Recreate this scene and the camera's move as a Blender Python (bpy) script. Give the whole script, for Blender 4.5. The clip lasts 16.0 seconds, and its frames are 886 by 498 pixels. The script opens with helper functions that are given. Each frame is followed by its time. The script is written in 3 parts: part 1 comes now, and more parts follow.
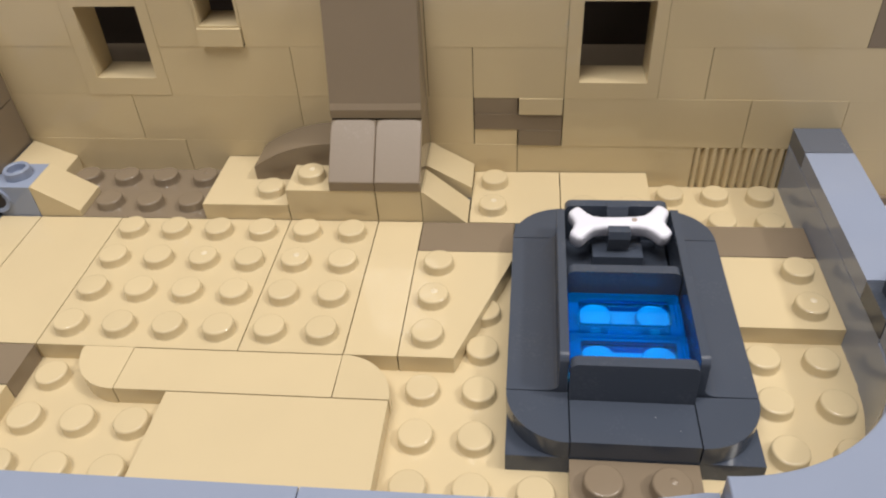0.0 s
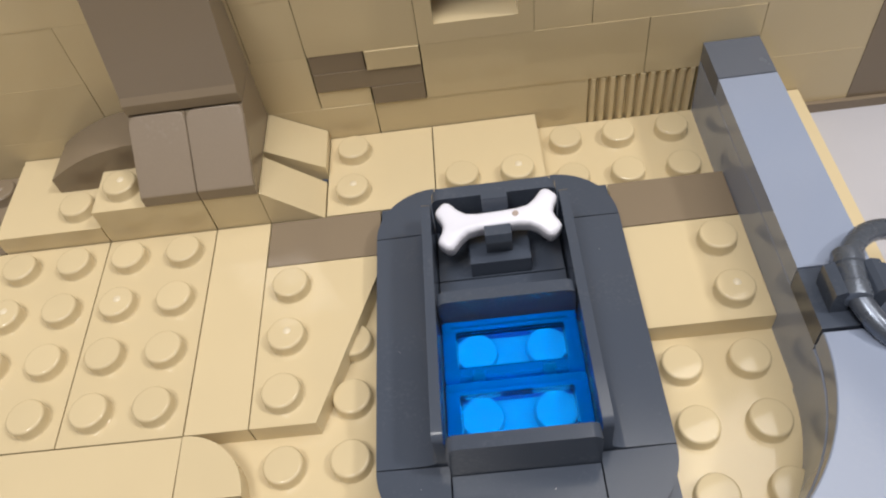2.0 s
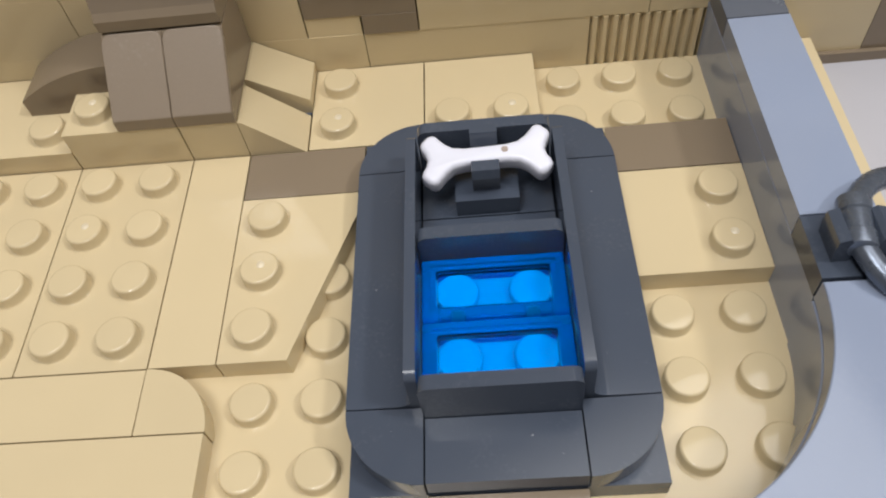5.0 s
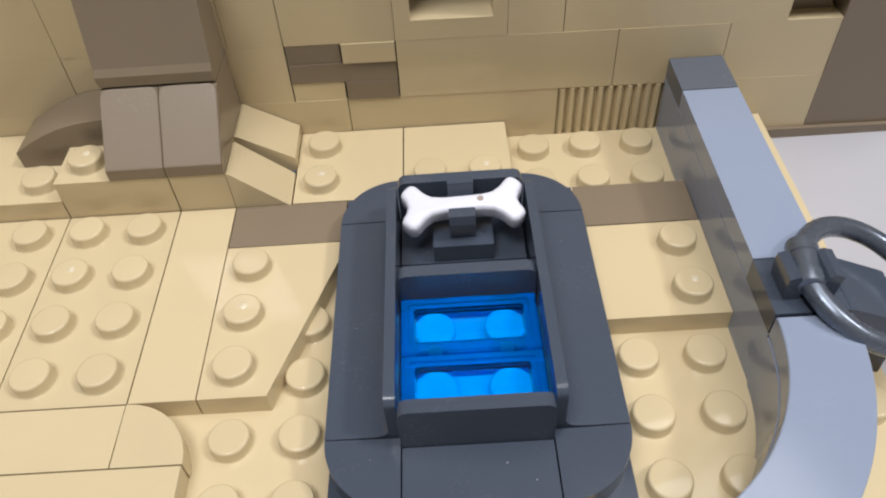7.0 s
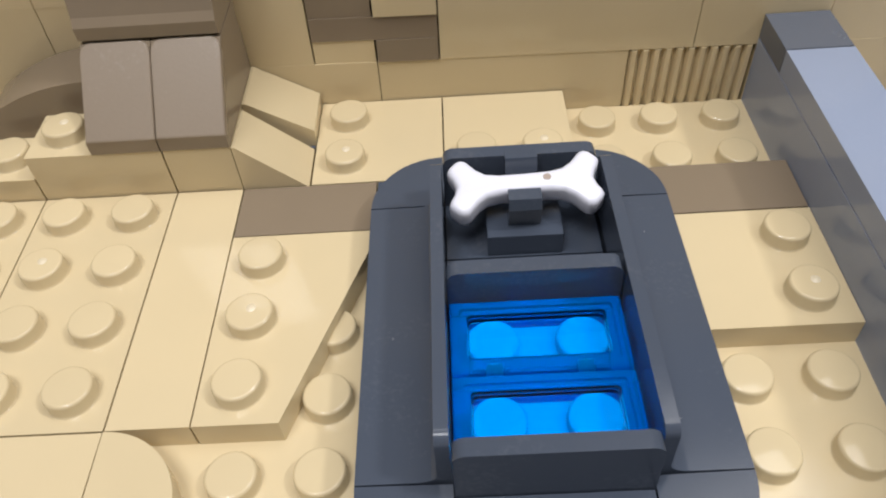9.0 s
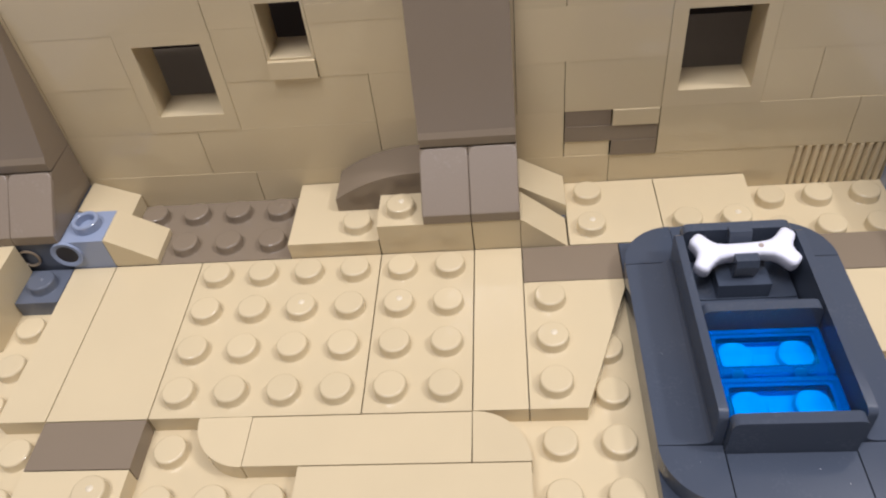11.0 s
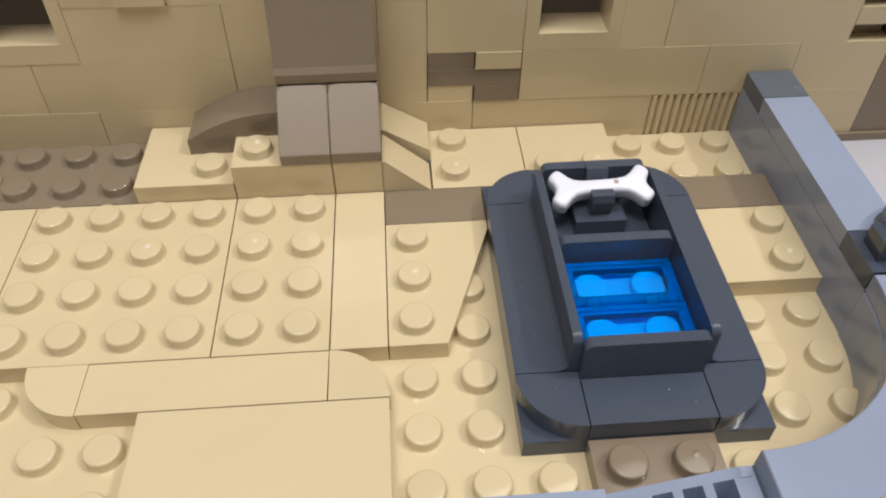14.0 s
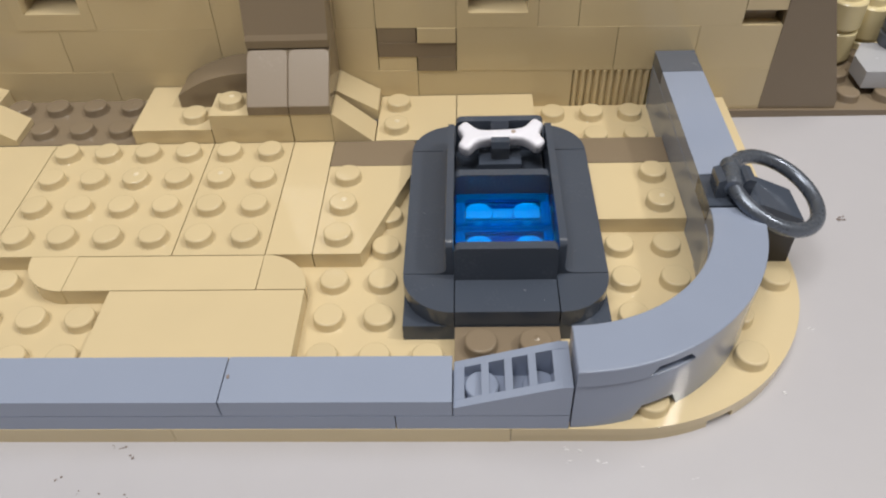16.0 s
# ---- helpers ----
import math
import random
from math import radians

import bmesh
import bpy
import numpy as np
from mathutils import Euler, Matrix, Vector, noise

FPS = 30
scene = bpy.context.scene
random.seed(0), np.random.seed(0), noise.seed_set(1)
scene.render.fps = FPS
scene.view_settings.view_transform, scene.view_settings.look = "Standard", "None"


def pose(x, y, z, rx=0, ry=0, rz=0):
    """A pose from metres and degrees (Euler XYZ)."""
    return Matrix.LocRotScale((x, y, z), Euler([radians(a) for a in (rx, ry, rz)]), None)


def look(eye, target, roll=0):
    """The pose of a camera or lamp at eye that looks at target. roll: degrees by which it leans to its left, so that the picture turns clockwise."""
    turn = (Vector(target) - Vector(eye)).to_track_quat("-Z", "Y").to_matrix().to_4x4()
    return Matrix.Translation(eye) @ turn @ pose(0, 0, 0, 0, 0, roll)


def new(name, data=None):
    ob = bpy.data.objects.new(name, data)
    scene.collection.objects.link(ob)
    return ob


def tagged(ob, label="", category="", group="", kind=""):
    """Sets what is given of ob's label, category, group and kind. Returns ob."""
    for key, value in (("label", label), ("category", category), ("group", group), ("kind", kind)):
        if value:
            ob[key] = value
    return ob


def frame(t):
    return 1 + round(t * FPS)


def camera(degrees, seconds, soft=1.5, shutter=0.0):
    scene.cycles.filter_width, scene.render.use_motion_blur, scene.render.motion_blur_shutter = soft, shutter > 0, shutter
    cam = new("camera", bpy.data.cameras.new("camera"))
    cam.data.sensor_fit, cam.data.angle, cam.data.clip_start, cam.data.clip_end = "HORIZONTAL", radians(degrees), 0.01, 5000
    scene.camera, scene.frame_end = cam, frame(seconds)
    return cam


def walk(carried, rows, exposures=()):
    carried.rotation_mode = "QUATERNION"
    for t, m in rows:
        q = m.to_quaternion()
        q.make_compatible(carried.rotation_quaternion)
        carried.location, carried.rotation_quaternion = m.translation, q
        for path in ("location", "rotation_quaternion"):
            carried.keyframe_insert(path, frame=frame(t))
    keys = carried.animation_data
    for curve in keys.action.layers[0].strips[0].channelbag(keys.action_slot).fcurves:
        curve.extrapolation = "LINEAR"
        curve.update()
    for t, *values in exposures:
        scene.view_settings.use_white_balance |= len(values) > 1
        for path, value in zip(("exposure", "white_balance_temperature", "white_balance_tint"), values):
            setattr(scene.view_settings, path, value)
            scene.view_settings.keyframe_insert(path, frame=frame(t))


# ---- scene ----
cam = camera(60.0, 16.0, soft=2.1)
# eye and aim in centimetres
PATH = [
    (0, (7.481, -7.431, 8.181), (7.255, -5.900, 6.914), -4.25),
    (0.2, (8.081, -6.289, 7.991), (7.920, -4.814, 6.650), -4.29),
    (0.5, (8.235, -4.728, 7.546), (8.114, -3.348, 6.104), -5.36),
    (0.8, (8.245, -4.640, 7.727), (8.140, -3.310, 6.237), -6.36),
    (1, (8.271, -4.681, 7.758), (8.165, -3.371, 6.251), -7.27),
    (1.5, (8.521, -4.240, 8.015), (8.410, -2.955, 6.486), -9.16),
    (2, (8.703, -4.019, 8.173), (8.577, -2.789, 6.601), -11.10),
    (2.5, (8.830, -4.018, 8.275), (8.683, -2.837, 6.668), -12.72),
    (3, (8.807, -3.665, 8.038), (8.663, -2.539, 6.391), -13.10),
    (3.5, (8.799, -3.561, 7.920), (8.663, -2.458, 6.257), -12.85),
    (4, (8.841, -3.763, 7.852), (8.711, -2.631, 6.208), -11.64),
    (4.2, (8.915, -3.699, 7.810), (8.778, -2.556, 6.174), -11.31),
    (6.5, (8.621, -4.928, 7.158), (8.559, -3.644, 5.626), -5.06),
    (7, (8.678, -4.842, 7.494), (8.649, -3.479, 6.031), -4.43),
    (7.2, (8.642, -4.522, 7.354), (8.634, -3.144, 5.904), -4.30),
    (7.5, (8.394, -3.398, 6.543), (8.410, -1.991, 5.122), -4.14),
    (7.7, (8.425, -2.884, 6.284), (8.470, -1.473, 4.866), -3.28),
    (8, (8.261, -2.449, 5.909), (8.337, -1.087, 4.446), -2.25),
    (8.2, (8.228, -2.556, 5.760), (8.284, -1.201, 4.289), -2.53),
    (10.3, (7.549, -5.358, 7.938), (7.397, -4.000, 6.478), -7.30),
    (10.5, (6.842, -5.503, 8.335), (6.686, -4.132, 6.887), -7.38),
    (10.7, (6.179, -5.704, 8.764), (6.003, -4.317, 7.334), -7.96),
    (11, (5.581, -5.996, 9.261), (5.380, -4.590, 7.853), -8.50),
    (11.3, (5.411, -6.429, 9.617), (5.174, -5.006, 8.232), -9.70),
    (11.5, (5.233, -6.673, 10.190), (4.955, -5.244, 8.818), -10.93),
    (11.7, (4.588, -6.987, 10.180), (4.279, -5.557, 8.816), -11.46),
    (12, (4.517, -7.234, 9.960), (4.155, -5.838, 8.574), -12.48),
    (12.2, (4.473, -7.165, 9.615), (4.112, -5.813, 8.187), -12.24),
    (12.5, (4.446, -7.048, 9.124), (4.111, -5.805, 7.593), -11.93),
    (12.7, (4.621, -6.995, 9.148), (4.335, -5.784, 7.582), -10.65),
    (13, (4.881, -6.621, 8.903), (4.725, -5.367, 7.353), -6.23),
    (13.2, (5.143, -6.506, 8.783), (5.053, -5.210, 7.264), -4.70),
    (13.5, (5.760, -6.451, 8.740), (5.760, -5.097, 7.268), -2.76),
    (13.7, (5.803, -6.438, 8.577), (5.855, -5.059, 7.130), -1.31),
    (14, (5.912, -6.381, 8.382), (6.007, -4.985, 6.952), -0.24),
    (14.5, (6.007, -6.797, 8.549), (6.097, -5.394, 7.126), -0.24),
    (15, (6.431, -7.226, 8.826), (6.484, -5.828, 7.396), -0.76),
    (15.2, (6.592, -7.851, 9.019), (6.621, -6.464, 7.578), -1.11),
    (15.5, (7.581, -8.757, 9.107), (7.576, -7.339, 7.696), -1.51),
    (15.7, (8.148, -9.073, 9.038), (8.123, -7.674, 7.610), -1.71),
    (16, (8.269, -9.169, 8.926), (8.196, -7.729, 7.539), -2.59),
]
walk(cam, [(t, look(Vector(eye) * 0.01, Vector(target) * 0.01, roll)) for t, eye, target, roll in PATH], [(0, -0.06, 6500, 11), (1, -0.08, 6250, 10), (2, -0.12, 6400, 10), (4, -0.2, 6300, 9), (6.5, -0.13, 6100, 10), (8, 0.03, 6150, 9), (10.3, -0.1, 6000, 14), (11.5, -0.02, 5850, 17), (12.0, -0.07, 5900, 16), (12.5, -0.22, 6000, 14), (13.0, -0.2, 6350, 14), (13.5, -0.14, 6250, 11), (14.5, -0.13, 6300, 10), (16, -0.18, 6500, 8)])

# ---- light: a white room with soft and small ceiling lamps ----
world = bpy.data.worlds.new("room_air")
scene.world = world
world.use_nodes = True
world.node_tree.nodes["Background"].inputs["Color"].default_value = (1.0, 0.93, 0.86, 1)
world.node_tree.nodes["Background"].inputs["Strength"].default_value = 0.25


def area_lamp(name, place, target, sx, sy, watts, colour):
    data = bpy.data.lights.new(name, "AREA")
    data.shape, data.size, data.size_y = "RECTANGLE", sx, sy
    data.energy, data.color = watts, colour
    ob = new(name, data)
    ob.matrix_world = look(place, target)
    return ob


area_lamp("ceiling_lamp", (0.45, 0.12, 1.40), (0.06, 0.0, 0.0), 0.9, 0.8, 9.0, (1.0, 0.95, 0.90))
area_lamp("ceiling_lamp", (1.12, -0.15, 1.38), (0.1, 0.0, 0.0), 0.16, 0.16, 10.5, (1.0, 0.95, 0.88))
area_lamp("ceiling_lamp", (-0.2, -0.38, 1.40), (0.06, 0.0, 0.0), 0.6, 0.5, 13.5, (1.0, 0.96, 0.92))

# ---- units: one stud pitch, one plate ----
P, H = 0.008, 0.0032
ROOTS = {}


# ---- materials ----
def plastic(name, colour, rough=0.28, vary=0.05, relief=0.025, scuff=0.012, wear=0.0):
    m = bpy.data.materials.new(name)
    m.use_nodes = True
    nt = m.node_tree
    n, l = nt.nodes, nt.links
    b = n["Principled BSDF"]
    co = n.new("ShaderNodeTexCoord")
    info = n.new("ShaderNodeObjectInfo")
    geo = n.new("ShaderNodeNewGeometry")
    big = n.new("ShaderNodeTexNoise")
    big.inputs["Scale"].default_value, big.inputs["Detail"].default_value = 90.0, 2.0
    fine = n.new("ShaderNodeTexNoise")
    fine.inputs["Scale"].default_value, fine.inputs["Detail"].default_value = 500.0, 2.0
    l.new(geo.outputs["Position"], big.inputs["Vector"])
    l.new(geo.outputs["Position"], fine.inputs["Vector"])
    hsv = n.new("ShaderNodeHueSaturation")
    hsv.inputs["Color"].default_value = (*colour, 1)
    total = n.new("ShaderNodeMath")
    total.operation = "ADD"
    l.new(info.outputs["Random"], total.inputs[0])
    l.new(big.outputs["Fac"], total.inputs[1])
    rng = n.new("ShaderNodeMapRange")
    rng.inputs["From Min"].default_value, rng.inputs["From Max"].default_value = 0.2, 1.8
    rng.inputs["To Min"].default_value, rng.inputs["To Max"].default_value = 1 - vary, 1 + vary
    l.new(total.outputs[0], rng.inputs["Value"])
    l.new(rng.outputs[0], hsv.inputs["Value"])
    l.new(hsv.outputs[0], b.inputs["Base Color"])
    if wear:
        # pale specks that come in patches
        speck = n.new("ShaderNodeTexNoise")
        speck.inputs["Scale"].default_value, speck.inputs["Detail"].default_value = 1900.0, 3.0
        patch = n.new("ShaderNodeTexNoise")
        patch.inputs["Scale"].default_value, patch.inputs["Detail"].default_value = 160.0, 3.0
        l.new(geo.outputs["Position"], speck.inputs["Vector"])
        l.new(geo.outputs["Position"], patch.inputs["Vector"])
        both = n.new("ShaderNodeMath")
        both.operation = "MULTIPLY"
        l.new(speck.outputs["Fac"], both.inputs[0])
        l.new(patch.outputs["Fac"], both.inputs[1])
        much = n.new("ShaderNodeMapRange")
        much.inputs["From Min"].default_value, much.inputs["From Max"].default_value = 0.31, 0.44
        much.inputs["To Min"].default_value, much.inputs["To Max"].default_value = 0.0, wear
        l.new(both.outputs[0], much.inputs["Value"])
        mix = n.new("ShaderNodeMix")
        mix.data_type = "RGBA"
        l.new(much.outputs[0], mix.inputs["Factor"])
        l.new(hsv.outputs[0], mix.inputs["A"])
        mix.inputs["B"].default_value = (*[min(1.0, 0.25 + 0.75 * c) for c in colour], 1)
        l.new(mix.outputs["Result"], b.inputs["Base Color"])
    rr = n.new("ShaderNodeMapRange")
    rr.inputs["From Min"].default_value, rr.inputs["From Max"].default_value = 0.3, 0.75
    rr.inputs["To Min"].default_value, rr.inputs["To Max"].default_value = rough - scuff, rough + 2 * scuff
    l.new(fine.outputs["Fac"], rr.inputs["Value"])
    l.new(rr.outputs[0], b.inputs["Roughness"])
    bump = n.new("ShaderNodeBump")
    bump.inputs["Strength"].default_value, bump.inputs["Distance"].default_value = relief, 0.0004
    l.new(big.outputs["Fac"], bump.inputs["Height"])
    l.new(bump.outputs[0], b.inputs["Normal"])
    b.inputs["IOR"].default_value = 1.5
    return m


TAN = plastic("tan_plastic", (0.63, 0.52, 0.325), 0.1)
DTAN = plastic("dark_tan_plastic", (0.235, 0.185, 0.13), 0.15)
GRAINY = plastic("grainy_dark_tan_plastic", (0.27, 0.215, 0.16), 0.34, 0.06, 0.025, wear=0.14)
GRAINY.node_tree.nodes["Noise Texture"].inputs["Scale"].default_value = 2600.0
GREY = plastic("light_grey_plastic", (0.28, 0.328, 0.445), 0.12, wear=0.03)
DARK = plastic("dark_grey_plastic", (0.064, 0.078, 0.108), 0.15, 0.06, wear=0.06)
DARK.node_tree.nodes["Principled BSDF"].inputs["Specular IOR Level"].default_value = 0.4
STEEL = plastic("grey_metallic_plastic", (0.145, 0.168, 0.212), 0.27, 0.1, wear=0.12)
STEEL.node_tree.nodes["Principled BSDF"].inputs["Metallic"].default_value = 0.55
WHITE = plastic("white_plastic", (0.75, 0.76, 0.86), 0.3)
BLACKISH = plastic("brown_black_plastic", (0.035, 0.030, 0.028), 0.4)
# dark colour stands for the unlit space behind the windows
INSIDE = plastic("unlit_room_brown", (0.09, 0.07, 0.06), 0.4, 0.15)
DUST = plastic("grey_dust", (0.24, 0.2, 0.19), 0.8)
SLATE = plastic("slate_grey_plastic", (0.115, 0.13, 0.165), 0.25)
BROWN = plastic("reddish_brown_plastic", (0.36, 0.16, 0.11), 0.3)
# moulding scar, made paler so its colour also carries the stud's glint
SCAR_GLINT = plastic("pale_tan_scar_glint", (0.7, 0.61, 0.44), 0.3)
PALE_BROWN = plastic("pale_brown_plastic", (0.36, 0.29, 0.25), 0.4)
PALE = plastic("pale_grey_plastic", (0.45, 0.46, 0.50), 0.25)
LINT = plastic("white_lint", (0.66, 0.66, 0.69), 0.5)
CREAM = plastic("cream_plastic", (0.72, 0.62, 0.37), 0.2)
AZURE = plastic("azure_plastic", (0.02, 0.315, 0.56), 0.3)
TABLE = plastic("table_laminate", (0.45, 0.445, 0.48), 0.34, 0.05, 0.02, 0.03)
PAINT = plastic("wall_paint", (0.66, 0.63, 0.595), 0.8, 0.03)

BLUE = bpy.data.materials.new("clear_blue_plastic")
BLUE.use_nodes = True
bb = BLUE.node_tree.nodes["Principled BSDF"]
bb.inputs["Base Color"].default_value = (0.01, 0.52, 0.84, 1)
bb.inputs["Transmission Weight"].default_value = 1.0
bb.inputs["Roughness"].default_value = 0.03
bb.inputs["IOR"].default_value = 1.45
# same plastic as BLUE; darkening through the thick rim is put into the colour
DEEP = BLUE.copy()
DEEP.name = "thick_shaded_blue_plastic"
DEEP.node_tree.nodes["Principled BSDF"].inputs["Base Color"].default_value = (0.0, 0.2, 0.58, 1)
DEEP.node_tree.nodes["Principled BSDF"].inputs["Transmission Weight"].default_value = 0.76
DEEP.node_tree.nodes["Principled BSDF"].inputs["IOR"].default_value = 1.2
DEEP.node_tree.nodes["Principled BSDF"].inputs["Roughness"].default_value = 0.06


# ---- mesh helpers ----
def W(x, y, z):
    return Vector((x * P, y * P, z * H))


def link(name, bm, mat, place, parent=None, label="", sharp=20):
    """One bmesh, local to the point place, as a mesh object, under a parent where one is given."""
    me = bpy.data.meshes.new(name)
    bm.to_mesh(me)
    bm.free()
    me.materials.append(mat)
    for p in me.polygons:
        p.use_smooth = True
    me.set_sharp_from_angle(angle=radians(sharp))
    return put(name, me, place, parent, label)


def put(name, me, place, parent=None, label=""):
    ob = new(name, me)
    where = Vector(place)
    ROOTS[ob] = where
    if parent is not None:
        ob.parent = parent
        ob.location = where - ROOTS[parent]
    else:
        ob.location = where
    if label:
        ob["label"] = label
    return ob


def edges_to_bevel(bm, least=0.6):
    return [e for e in bm.edges if len(e.link_faces) == 2 and e.calc_face_angle(0) > least]


def soften(bm, width, segments=2):
    if width > 0:
        bmesh.ops.bevel(bm, geom=edges_to_bevel(bm), offset=width, segments=segments, profile=0.5, affect="EDGES", clamp_overlap=True)
    bmesh.ops.recalc_face_normals(bm, faces=bm.faces[:])


def add_box(bm, lo, hi):
    vs = [bm.verts.new((x, y, z)) for z in (lo[2], hi[2]) for y in (lo[1], hi[1]) for x in (lo[0], hi[0])]
    for f in ((0, 2, 3, 1), (4, 5, 7, 6), (0, 1, 5, 4), (2, 6, 7, 3), (0, 4, 6, 2), (1, 3, 7, 5)):
        bm.faces.new([vs[i] for i in f])


def box(name, x0, x1, y0, y1, z0, z1, mat, parent=None, label="", bevel=0.00018, gap=0.0001):
    base = W((x0 + x1) / 2, (y0 + y1) / 2, z0)
    bm = bmesh.new()
    lo, hi = W(x0, y0, z0) - base, W(x1, y1, z1) - base
    add_box(bm, (lo.x + gap, lo.y + gap, 0), (hi.x - gap, hi.y - gap, hi.z - gap * 0.3))
    soften(bm, bevel)
    return link(name, bm, mat, base, parent, label)


def add_prism(bm, pts, axis, lo, hi, base):
    """A polygon drawn out along an axis. pts are the two other axes' values in order x, y, z; all in studs and plates."""
    def at(a, b, c):
        return {"x": W(c, a, b), "y": W(a, c, b), "z": W(a, b, c)}[axis] - base
    one = [bm.verts.new(at(a, b, lo)) for a, b in pts]
    two = [bm.verts.new(at(a, b, hi)) for a, b in pts]
    bm.faces.new(one)
    bm.faces.new(two[::-1])
    for i in range(len(pts)):
        j = (i + 1) % len(pts)
        bm.faces.new((one[j], one[i], two[i], two[j]))


def prism(name, pts, axis, lo, hi, mat, parent=None, label="", bevel=0.00016):
    if axis == "z":
        base = W(pts[0][0], pts[0][1], lo)
    elif axis == "x":
        base = W((lo + hi) / 2, pts[0][0], min(p[1] for p in pts))
    else:
        base = W(pts[0][0], (lo + hi) / 2, min(p[1] for p in pts))
    bm = bmesh.new()
    add_prism(bm, pts, axis, lo, hi, base)
    soften(bm, bevel)
    return link(name, bm, mat, base, parent, label, sharp=16)


def arc(cx, cy, r, a0, a1, n=16):
    return [(cx + r * math.cos(radians(a0 + (a1 - a0) * i / n)), cy + r * math.sin(radians(a0 + (a1 - a0) * i / n))) for i in range(n + 1)]


def lathe(bm, rings, n=32, centre=(0, 0, 0), cap=True):
    """Rings of (radius, height) in metres about z."""
    loops = []
    for r, h in rings:
        loops.append([bm.verts.new((centre[0] + r * math.cos(2 * math.pi * i / n), centre[1] + r * math.sin(2 * math.pi * i / n), centre[2] + h)) for i in range(n)])
    for a, b in zip(loops, loops[1:]):
        for i in range(n):
            bm.faces.new((a[i], a[(i + 1) % n], b[(i + 1) % n], b[i]))
    if cap:
        bm.faces.new(loops[-1])
        bm.faces.new(loops[0][::-1])


STUD = {}


def stud_mesh(mat):
    if mat.name not in STUD:
        bm = bmesh.new()
        lathe(bm, [(0.00254, -0.0001), (0.00252, 0.00002), (0.00246, 0.00006), (0.00242, 0.00015), (0.0024, 0.00132), (0.00237, 0.00148), (0.00229, 0.00161), (0.00217, 0.00168), (0.00204, 0.0017)])
        me = bpy.data.meshes.new("stud")
        bm.to_mesh(me)
        bm.free()
        me.materials.append(mat)
        for p in me.polygons:
            p.use_smooth = True
        me.set_sharp_from_angle(angle=radians(45))
        STUD[mat.name] = me
    return STUD[mat.name]


def studs(parent, spots, z, mat, gate=None):
    for x, y in spots:
        put("stud", stud_mesh(mat), W(x, y, z), parent)
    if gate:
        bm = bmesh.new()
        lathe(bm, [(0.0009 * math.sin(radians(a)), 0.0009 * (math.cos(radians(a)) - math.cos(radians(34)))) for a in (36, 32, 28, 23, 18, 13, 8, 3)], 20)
        # on tan studs the mark's pale colour holds part of the glint
        link("moulding_mark", bm, SCAR_GLINT if mat is TAN else mat, W(gate[0], gate[1], z) + Vector((0.0002, 0.0003, 0.0017)), parent, sharp=60)


def grid(x0, x1, y0, y1):
    return [(x + 0.5, y + 0.5) for y in range(y0, y1) for x in range(x0, x1)]


def plate(x0, x1, y0, y1, top, mat, spots, label, category="plate", gate=None, name="toy_plate", thick=1, group=""):
    ob = box(name, x0, x1, y0, y1, top - thick, top, mat)
    studs(ob, spots, top, mat, gate)
    return tagged(ob, label, category, group)


def tile(x0, x1, y0, y1, top, mat, label, group="", thick=1):
    ob = box("toy_tile", x0, x1, y0, y1, top - thick, top, mat)
    return tagged(ob, label, "tile", group)


# ---- room and table ----
def slab(name, lo, hi, mat, label, category):
    bm = bmesh.new()
    base = Vector(((lo[0] + hi[0]) / 2, (lo[1] + hi[1]) / 2, lo[2]))
    add_box(bm, Vector(lo) - base, Vector(hi) - base)
    bmesh.ops.recalc_face_normals(bm, faces=bm.faces[:])
    return tagged(link(name, bm, mat, base), label, category, kind="structure")


slab("floor", (-2.2, -2.2, -0.85), (2.2, 2.2, -0.77), PAINT, "pale floor of the room under the table", "floor")
slab("ceiling", (-2.2, -2.2, 1.6), (2.2, 2.2, 1.7), PAINT, "white painted ceiling of the room", "ceiling")
for nm, lo, hi in (("wall_north", (-2.3, 2.2, -0.85), (2.3, 2.3, 1.7)), ("wall_south", (-2.3, -2.3, -0.85), (2.3, -2.2, 1.7)),
                   ("wall_east", (2.2, -2.2, -0.85), (2.3, 2.2, 1.7)), ("wall_west", (-2.3, -2.2, -0.85), (-2.2, 2.2, 1.7))):
    slab(nm, lo, hi, PAINT, "plain off-white painted room wall", "wall")
TOP = -2 * H
table = new("table")
ROOTS[table] = Vector((0.05, 0.1, -0.77))
table.location = ROOTS[table]
tagged(table, "pale grey laminate table carrying the toy building", "table")
bm = bmesh.new()
add_box(bm, (-0.8, -0.5, 0.0), (0.8, 0.5, 0.03))
soften(bm, 0.002)
link("tabletop", bm, TABLE, Vector((0.05, 0.1, TOP - 0.03)), table)
for sx in (-0.72, 0.72):
    for sy in (-0.42, 0.42):
        bm = bmesh.new()
        add_box(bm, (-0.03, -0.03, 0), (0.03, 0.03, 0.77 + TOP - 0.03))
        soften(bm, 0.002)
        link("leg", bm, PAINT, Vector((0.05 + sx, 0.1 + sy, -0.77)), table)

# ---- tan base under the courtyard ----
g = 0.006
base_r = prism("base_plate", [(11 + g, 6), (11 + g, -4)] + arc(13, 0, 4, -90, 0, 24) + [(17, 6)], "z", -1.5, -1, TAN, bevel=0.0002)
rim = [(13, -3.99)] + arc(13, 0, 3.99, -90, -68, 8) + arc(13, 0, 3.78, -68, -60, 3) + arc(13, 0, 3.99, -60, 0, 16)
prism("lower_rim", [(11 + g, 6), (11 + g, -3.99)] + rim[1:] + [(16.99, 6)], "z", -2, -1.5, TAN, base_r, bevel=0)
